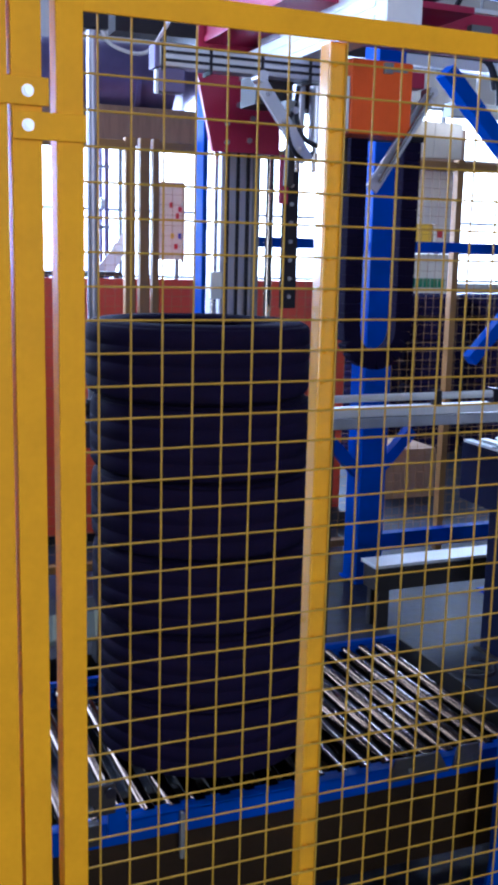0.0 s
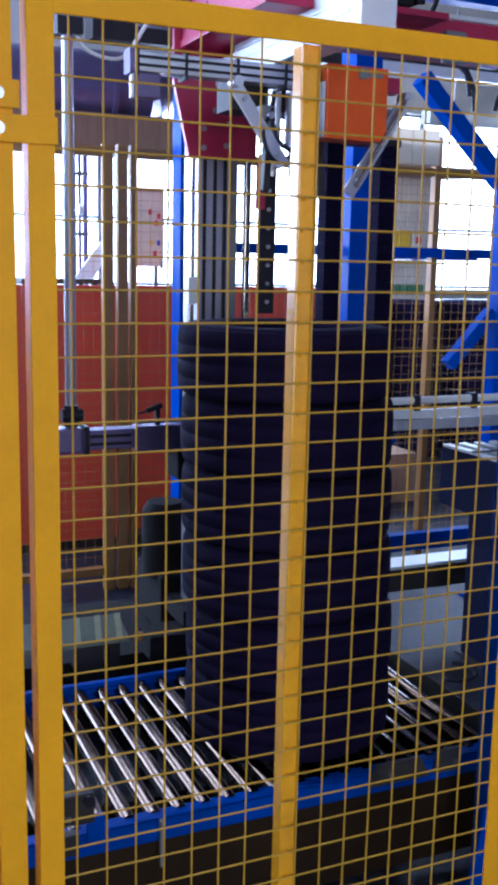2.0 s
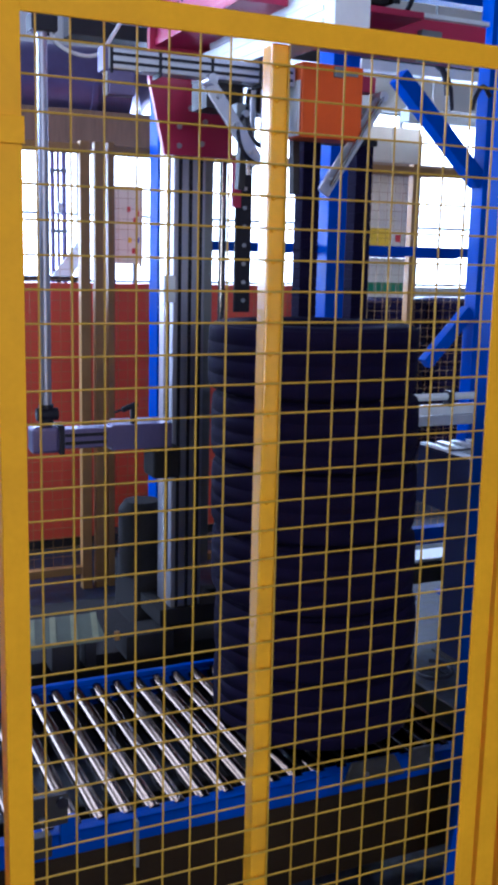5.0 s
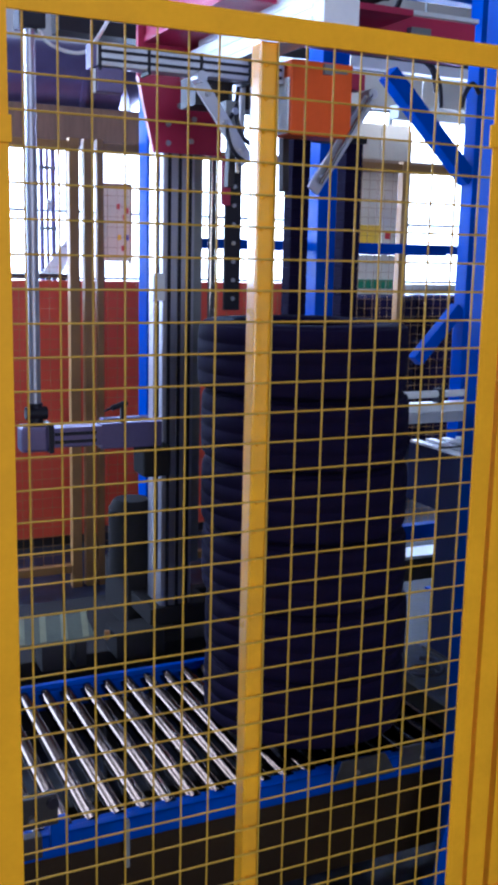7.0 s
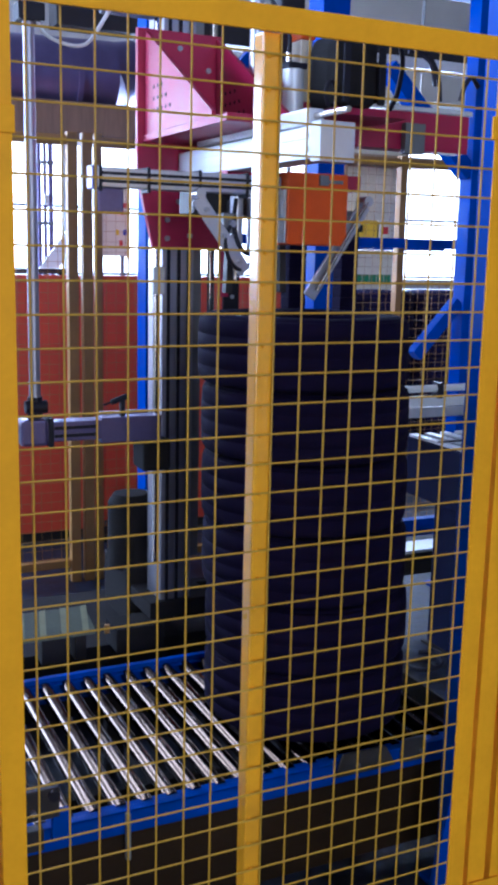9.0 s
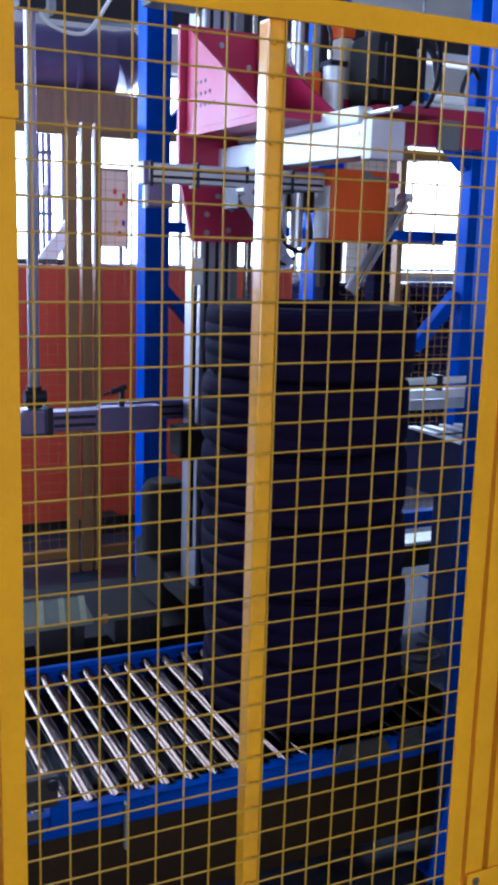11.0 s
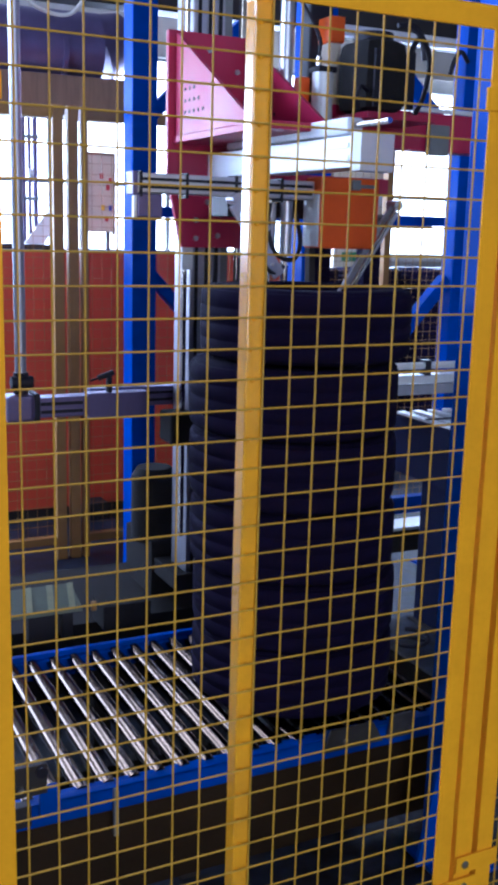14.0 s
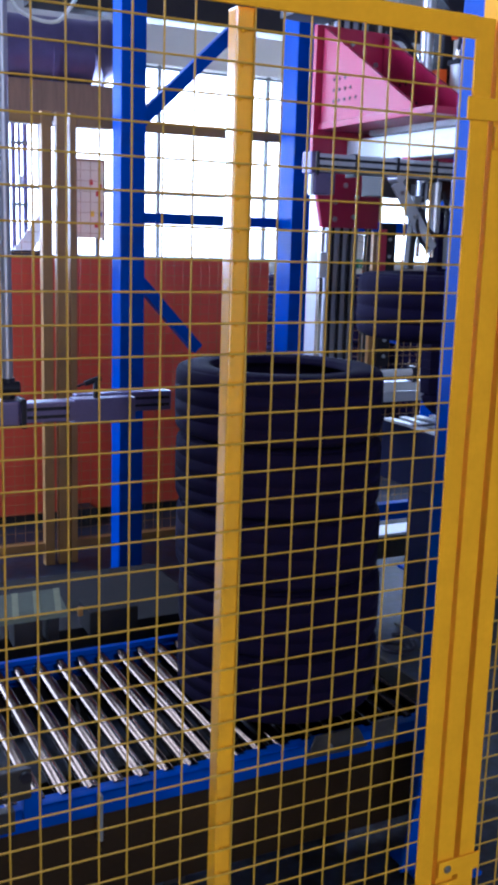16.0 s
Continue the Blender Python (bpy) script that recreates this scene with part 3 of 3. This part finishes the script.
blue_column(2.775, 2.6, "blue steel machine column with diagonal braces", 0.09, (((-0.05, 0, 1.476), (-0.29, 0, 1.218), 0.06), ((-0.04, 0, 2.09), (-0.52, 0, 2.535), 0.075)), hoses=(((-0.44, -0.05, 2.60), (-0.35, -0.06, 2.60), (-0.28, -0.06, 2.51), (-0.255, -0.05, 2.40)), ((-0.40, -0.05, 2.61), (-0.33, -0.07, 2.56), (-0.30, -0.07, 2.46)), ((-0.04, -0.05, 2.48), (-0.09, -0.06, 2.52), (-0.13, -0.06, 2.47), (-0.14, -0.05, 2.41))))
bmf = tagged(part("machine_beam", box(1.2, 5.0, 3.0, 3.10, 3.0, 3.12), BLUE), "blue steel beam across the machine columns", "beam")
tagged(part("machine_beam", box(1.3, 5.0, 3.12, 3.17, 1.735, 1.785), BLUE), "blue horizontal rail on the machine frame", "beam")

# ---- vertical rod and side pusher ----
pu = thing("side_pusher", (0.6, 1.7, 0), "grey air cylinder side pusher on a hanging rod", "pusher")
def ppart(name, bm, mat, label="", parent=None):
    bm.transform(Matrix.Translation((-0.6, -1.7, 0)))
    return part(name, bm, mat, parent or pu, label)
ppart("rod", rod((0.408, 1.7, 1.19), (0.408, 1.7, 3.4), 0.018, 16), ALU_DULL, "grey steel rod")
kn = rod((0.374, 1.69, 1.194), (0.443, 1.69, 1.194), 0.021, 14)
add_rod(kn, (0.408, 1.70, 1.158), (0.408, 1.70, 1.225), 0.024, 14)
ppart("clamp_knob", kn, BLACK, "black star-shaped clamp knob")
cy = ppart("cylinder", box(0.355, 0.44, 1.66, 1.74, 1.07, 1.155, 0.010), DUCT, "aluminium air cylinder")
ppart("clamp_band", box(0.442, 0.458, 1.655, 1.74, 1.065, 1.16), BLACK, parent=cy)
ppart("cylinder_body", profile_beam(0.44, 0.62, 1.665, 1.735, 1.08, 1.145, "x"), DUCT, parent=cy)
# Black strips in place of the shade in the cylinder body's grooves.
for z in (1.0995, 1.1255):
    ppart("slot_shade", box(0.46, 0.60, 1.6605, 1.6625, z - 0.0055, z + 0.0055, 0), BLACK, parent=cy)
ppart("mount_plate", box(0.62, 0.83, 1.67, 1.73, 1.065, 1.15), DUCT)
sl = ppart("slide_rail", profile_beam(0.70, 1.06, 1.915, 1.965, 1.055, 1.125, "x"), DUCT, "slotted aluminium slide rail")
# Slide rail's slot shade, painted as black strips.
for z in (1.077, 1.103):
    ppart("slot_shade", box(0.71, 1.05, 1.9105, 1.9125, z - 0.005, z + 0.005, 0), BLACK, parent=sl)
ppart("rail_bracket", box(0.70, 0.76, 1.73, 1.915, 1.07, 1.12), DARK)
nz = rod((0.634, 1.69, 1.190), (0.665, 1.69, 1.200), 0.004, 8)
add_rod(nz, (0.660, 1.69, 1.198), (0.713, 1.69, 1.216), 0.010, 12)
ppart("nozzle", nz, BLACK, "dark air nozzle")
ppart("nozzle_foot", box(0.69, 0.705, 1.68, 1.70, 1.145, 1.206, 0.002), BLACK)
ppart("hose", tube([(0.425, 1.69, 2.39), (0.45, 1.69, 2.335), (0.50, 1.69, 2.31), (0.56, 1.69, 2.305), (0.60, 1.69, 2.33), (0.66, 1.70, 2.42)], 0.006), WHITE, "white air hose")
ppart("top_clamp", box(0.37, 0.45, 1.66, 1.74, 2.36, 2.41), BLACK)
ppart("hanger_beam", box(0.2, 0.95, 1.64, 1.76, 3.4, 3.5), DARK)
for x in (0.26, 0.89):
    ppart("ceiling_hanger", box(x - 0.03, x + 0.03, 1.67, 1.73, 3.5, TOPZ), DARK)

# ---- machine base behind the conveyor ----
mb = thing("machine_base", (0.6, 2.0, 0), "dark machine base with a worn light plate on top", "machine base")
part("plinth", box(-0.6, 0.62, -0.1, 0.5, 0.0, 0.26), MATTE, mb)
tp = part("top_plate", slab([(-0.25, 0.372), (-0.244, 0.385), (-0.10, 0.425), (-0.10, 0.405)], "x", -0.5, 0.02), SAGE, mb, "worn sloping sage plate with pale stripes")
for k in range(6):
    x = -0.40 + 0.075 * k
    st = slab([(x, -0.243), (x + 0.022, -0.243), (x + 0.052, -0.103), (x + 0.030, -0.103)], "z", 0.0, 0.0025)
    for v in st.verts:
        v.co.z += 0.3862 + (v.co.y + 0.243) * 0.278
    part("stripe", st, SAGE_PALE, tp)
part("side_box", box(0.10, 0.28, -0.24, -0.10, 0.28, 0.37, 0.006), MATTE, mb)
part("bracket", box(-0.16, -0.06, -0.20, -0.12, 0.26, 0.385), DARK, mb)
part("bracket", box(-0.04, 0.0, -0.20, -0.12, 0.26, 0.385), DARK, mb)
part("grease_nipple", rod((0.06, -0.25, 0.37), (0.06, -0.25, 0.40), 0.010, 10), YELLOW_SHADED, mb)

# ---- rear fence, orange panels ----
rf = thing("rear_fence", (1.03, 3.4, 0), "yellow mesh fence along the back, coloured as if in shade", "fence")
for x, w in ((-1.2, 0.025), (-0.023, 0.025), (0.050, 0.025), (0.107, 0.016), (1.868, 0.020)):
    part("post", box(x - w, x + w, -0.025, 0.025, 0.0, 2.24), YELLOW_SHADED, rf)
for x0, x1 in ((-1.17, -0.05), (0.124, 1.845), (1.89, 4.2)):
    part("top_rail", box(x0, x1, -0.02, 0.02, 2.18, 2.225), YELLOW_SHADED, rf)
    part("bottom_rail", box(x0, x1, -0.02, 0.02, 0.08, 0.12), YELLOW_SHADED, rf)
wires = bmesh.new()
for x0, x1 in ((-1.17, -0.05), (0.124, 1.845), (1.89, 4.2)):
    k = int((x1 - x0) / 0.05)
    for i in range(k):
        x = x0 + 0.05 * (i + 0.5)
        add_box(wires, x - 0.0009, x + 0.0009, -0.0009, 0.0009, 0.1, 2.2)
    for j in range(42):
        z = 0.13 + 0.05 * j
        add_box(wires, x0, x1, -0.005, -0.002, z - 0.0009, z + 0.0009)
tagged(part("wire_mesh", wires, YELLOW_SHADED, rf), kind="stuff")

for x0, x1 in ((0.40, 1.394), (1.396, 2.62)):
    p = thing("orange_screen", ((x0 + x1) / 2, 4.15, 0), "orange sheet screen on a low frame", "screen", "orange screens")
    w = (x1 - x0) / 2
    part("sheet", box(-w, w, -0.015, 0.015, 0.06, 1.545), ORANGE_SHEET, p)
    # Dark panel added to block the bright floor behind the sheet's foot.
    part("dark_backing", box(-w, w, 0.018, 0.04, 0.0, 0.4), DARK, p)
    part("foot", box(-w, -w + 0.06, -0.15, 0.15, 0.0, 0.10), DARK, p)
    part("foot", box(w - 0.06, w, -0.15, 0.15, 0.0, 0.10), DARK, p)

# ---- things beyond ----
dt = thing("ventilation_duct", (1.0, 7.0, 2.78), "dull violet-grey metal duct under the roof", "duct")
part("body", rod((-2.6, 0, 0.24), (1.34, 0, 0.32), 0.285, 32), DUCT, dt, smooth=True)
for x in (-1.4, -0.2, 1.0):
    part("band", rod((x, 0, 0.27), (x + 0.04, 0, 0.271), 0.295, 32), DUCT, dt)
part("elbow", rod((1.34, 0, 0.32), (1.60, 0, 0.45), 0.285, 32, 0.20), DUCT, dt)
tagged(part("wooden_beam", box(0.30, 2.58, 6.73, 7.15, 2.545, 2.85), BOARD), "tan boarded beam under the duct", "beam")
# Beam added only to darken the pale wall above the windows.
tagged(part("added_dark_beam", box(1.5, 10.0, 5.5, 5.7, 3.16, 3.46), DARK), "dark beam added to darken the upper background", "beam")
nb = thing("notice_board", (2.05, 6.0, 0), "pale notice board with red, yellow and blue notes", "board")
part("panel", box(-0.11, 0.115, 0, 0.03, 1.64, 2.20), CREAM, nb)
part("edge_strip", box(-0.125, -0.11, -0.01, 0.035, 1.62, 2.22), TAN, nb)
part("edge_strip", box(0.115, 0.128, -0.01, 0.035, 1.62, 2.22), TAN, nb)
part("top_strip", box(-0.11, 0.115, -0.01, 0.035, 2.20, 2.22), TAN, nb)
part("post", box(-0.10, -0.07, 0.035, 0.06, 0.0, 2.2), GREY, nb)
part("post", box(0.07, 0.10, 0.035, 0.06, 0.0, 2.2), GREY, nb)
for x, z, m in ((0.02, 2.05, INK_RED), (0.09, 2.02, INK_RED), (0.07, 1.97, INK_RED), (0.03, 1.82, YBIN), (0.09, 1.82, INK_BLUE), (0.06, 1.74, INK_RED)):
    part("note", box(x - 0.013, x + 0.013, -0.004, 0.0, z - 0.02, z + 0.02, 0), m, nb)

pc = thing("pipe_cluster", (2.03, 8.0, 0), "grey vertical pipes standing before the window", "pipes")
for x, r in ((-0.055, 0.022), (0.0, 0.016), (0.055, 0.024)):
    part("pipe", rod((x, 0, 0.0), (x, 0, 3.4), r, 14), DUCT, pc)
for z in (1.9, 2.45):
    part("pipe_clip", box(-0.085, 0.085, -0.028, 0.0, z, z + 0.03), GREY, pc)
part("valve", rod((-0.02, -0.03, 2.13), (0.02, -0.03, 2.13), 0.05, 16), ALU_WHITE, pc)
wt = thing("work_table", (1.57, 6.65, 0), "dark work table behind the orange screens", "table")
part("tabletop", box(-0.40, 0.24, -0.2, 0.35, 1.495, 1.53), DARK, wt)
for x in (-0.38, 0.18):
    for y in (-0.18, 0.30):
        part("leg", box(x, x + 0.04, y, y + 0.04, 0, 1.495), DARK, wt)
tagged(part("leaning_sheet", slab([(1.60, 1.532), (1.845, 1.86), (1.845, 1.68), (1.763, 1.532)], "y", 6.50, 6.52), WHITE), "white sheet tilted up on the work table", "sheet")

# white guide rails of the outfeed
of = thing("outfeed_rail", (1.9, 2.2, 0), "white and aluminium guide rails of the outfeed line", "rail")
part("tube", rod((-0.42, 0, 1.115), (1.6, 0, 1.115), 0.016, 14), WHITE, of)
part("profile", box(-0.40, 1.6, -0.01, 0.05, 1.035, 1.075), ALU_WHITE, of)
part("profile", box(-0.40, 1.6, -0.005, 0.05, 0.985, 1.03), ALU, of)
for x in (0.15, 0.45, 1.0):
    part("clamp", box(x - 0.015, x + 0.015, -0.02, 0.03, 1.07, 1.14), BLACK, of)
part("stand", box(0.9, 0.95, 0.0, 0.05, 0.0, 0.985), DARK, of)
part("stand", box(-0.38, -0.33, 0.02, 0.05, 0.0, 0.985), DARK, of)

cb = thing("control_cabinet", (2.49, 1.97, 0), "dark blue-black cabinet with a slatted steel top", "cabinet")
part("body", box(-0.30, 0.45, -0.22, 0.22, 0.65, 0.905, 0.006), NAVY, cb)
part("pedestal", box(-0.27, -0.08, -0.14, 0.03, 0.012, 0.65), NAVY, cb)
part("foot_plate", box(-0.29, -0.06, -0.16, 0.05, 0.0, 0.012), DARK, cb)
for k in range(9):
    part("slat", box(-0.295 + 0.082 * k, -0.255 + 0.082 * k, -0.215, 0.215, 0.907, 0.918, 0.002), ALU_WHITE, cb)
part("end_strip", box(-0.30, 0.45, -0.02, 0.0, 0.919, 0.923, 0), BLACK, cb)

lp = thing("low_platform", (2.2, 2.4, 0), "low platform with a bright steel top and dark sides", "platform")
part("top", box(-0.33, 0.9, -0.06, 0.08, 0.30, 0.315), ALU_WHITE, lp)
part("skirt", box(-0.32, 0.88, -0.05, 0.07, 0.19, 0.30), DARK, lp)
for x in (-0.3, 0.8):
    for y in (-0.04, 0.03):
        part("leg", box(x, x + 0.06, y, y + 0.03, 0, 0.19), DARK, lp)
tagged(part("cable_coil", tube([(2.03 + 0.07 * math.cos(a), 1.745 + 0.07 * math.sin(a), 0.012 + 0.004 * k) for k, a in enumerate(0.7 * q for q in range(12))], 0.009), BLACK), "black cable coiled on the floor", "cable")
tagged(part("floor_beam", box(2.4, 4.0, 3.32, 3.38, 0.05, 0.15), BLUE), "blue steel beam low behind the cell", "beam")
tagged(part("cardboard_box", box(3.15, 3.62, 4.55, 5.0, 0.0, 0.36, 0.01), TAN), "tan cardboard box on the floor", "box")

tagged(part("white_beam", box(3.15, 4.6, 4.46, 4.54, 2.935, 3.0), WHITE), "white painted beam under the roof", "beam")
sh = thing("storage_shelf", (5.36, 7.4, 0), "cream storage shelving with bins by the windows", "shelf")
part("cabinet", box(-0.56, 0.10, -0.2, 0.3, 2.66, 3.0), CREAM, sh)
part("cabinet_door", box(-0.55, -0.235, -0.215, -0.202, 2.67, 2.99), CREAM, sh)
part("cabinet_door", box(-0.225, 0.09, -0.215, -0.202, 2.67, 2.99), CREAM, sh)
part("shelf_board", box(-0.56, 0.6, -0.25, 0.3, 2.58, 2.655), TAN, sh)
part("back_panel", box(-0.56, 0.42, 0.26, 0.29, 1.84, 2.58), CREAM, sh)
for x0, x1, m, lb in ((-0.48, -0.34, YBIN, "yellow plastic bin"), (-0.33, -0.19, YBIN, "yellow plastic bin"), (-0.17, -0.02, CREAM, "")):
    bn = part("bin", box(x0, x1, -0.2, 0.1, 1.842, 2.03, 0.008), m, sh, lb)
    part("bin_lip", box(x0 - 0.004, x1 + 0.004, -0.206, -0.19, 1.99, 2.01), m, bn)
part("note", box(-0.13, -0.07, -0.207, -0.203, 1.90, 1.97, 0), INK_RED, sh)
part("shelf_board", box(-0.56, 0.6, -0.25, 0.3, 1.745, 1.838), BLUE, sh)
ct = part("carton", box(-0.52, 0.03, -0.2, 0.25, 1.34, 1.74), CREAM, sh, "cream carton with a green band")
for k in range(5):
    part("green_mark", box(-0.43 + 0.085 * k, -0.355 + 0.085 * k, -0.206, -0.201, 1.41, 1.50, 0), GREEN, ct)
part("upright", box(-0.60, -0.56, -0.2, -0.15, 0.0, 2.95), TAN, sh)
part("upright", box(0.10, 0.14, -0.2, -0.15, 0.0, 2.95), TAN, sh)
part("bottom_shelf", box(-0.56, 1.2, -0.25, 0.3, 1.28, 1.34), DARK, sh)
sl = thing("strip_light", (5.3, 6.5, 3.37), "long white strip light under a steel beam", "lamp")
part("housing", box(-0.30, 0.9, -0.05, 0.05, 0.035, 0.08), WHITE, sl)
part("tube", rod((-0.26, 0, 0.015), (0.86, 0, 0.015), 0.018, 14), TUBE, sl, "glowing white tube")
for x in (-0.2, 0.8):
    part("hanger", rod((x, 0, 0.08), (x, 0, TOPZ - 3.37), 0.006, 8), GREY, sl)
cd = tagged(part("cable_duct", box(5.0, 7.5, 6.7, 6.85, 2.99, 3.115), GREY), "grey cable duct hung along the shelving", "duct")
for x in (5.3, 7.2):
    part("hanger", rod((x, 6.77, 3.115), (x, 6.77, TOPZ), 0.008, 8), GREY, cd)
# stored tyres by the far wall
stored = None
for c in range(6):
    for k in range(7):
        m = pose(3.95 + 0.64 * c + 0.01 * math.sin(c * 3 + k * 2), 6.2 + 0.012 * math.cos(c + k * 1.9), TW * (k + 0.5), 0, 0, 31 * k + 17 * c)
        if stored is None:
            stored = copy_thing(base, m)
            tagged(stored, "dark rubber car tyre in a storage stack", "tyre", "stored tyres")
            first_stored = stored
        else:
            copy_thing(first_stored, m)


# ---- movement ----
def motions():
    def stack_x(t):
        return SX - 0.497 + min(0.497, 0.1635 * t)

    stack = [(t / 4, stack_x(t / 4)) for t in range(0, 15)] + [(16.0, SX)]
    for k, ob in enumerate(tyres):
        z = RTOP + TW * (k + 0.5)
        dx, dy = 0.005 * math.sin(k * 2.1) + 0.005 * (5 - k), 0.005 * math.cos(k * 1.7) - 0.004 * (5 - k)
        rows = [(t, pose(x + dx, SY + dy, z, 0, 0, 37 * k)) for t, x in stack]
        if k == 5:
            rows = rows[:-1] + [(t, pose(SX + dx + ddx, SY + dy, z + ddz, 0, 0, 37 * k)) for t, ddx, ddz in LIFT]
        walk(ob, rows)
    walk(head, [(t, pose(HX + x, HY, HZ + z)) for t, x, z in HEAD])
    walk(col, [(t, pose(0.93 + x, 1.85, 0)) for t, x, z in HEAD])


HEAD = [
    (0.0, 0.0, 0.0), (7.5, 0.0, 0.0), (7.7, 0.0, -0.014), (8.0, 0.0, -0.075), (8.5, 0.0, -0.205), (9.0, 0.0, -0.325), (9.3, 0.0, -0.335),
    (10.0, 0.03, -0.335), (11.0, 0.14, -0.335), (11.5, 0.143, -0.345), (12.0, 0.143, -0.375), (12.5, 0.14, -0.415), (13.0, 0.14, -0.435), (13.5, 0.14, -0.435),
    (13.8, 0.143, -0.430), (14.0, 0.148, -0.405), (14.4, 0.14, -0.32), (14.6, 0.145, -0.305), (15.0, 0.20, -0.30), (15.25, 0.315, -0.30), (15.5, 0.455, -0.30), (16.0, 0.74, -0.30),
]
LIFT = [(9.3, 0.0, 0.0), (11.0, 0.022, 0.0), (12.5, 0.026, 0.0), (13.5, 0.040, 0.0), (13.8, 0.042, 0.001), (14.0, 0.044, 0.008), (14.4, 0.046, 0.058), (14.6, 0.045, 0.066), (15.0, 0.095, 0.066), (15.25, 0.205, 0.066), (15.5, 0.34, 0.066), (16.0, 0.625, 0.066)]

motions()
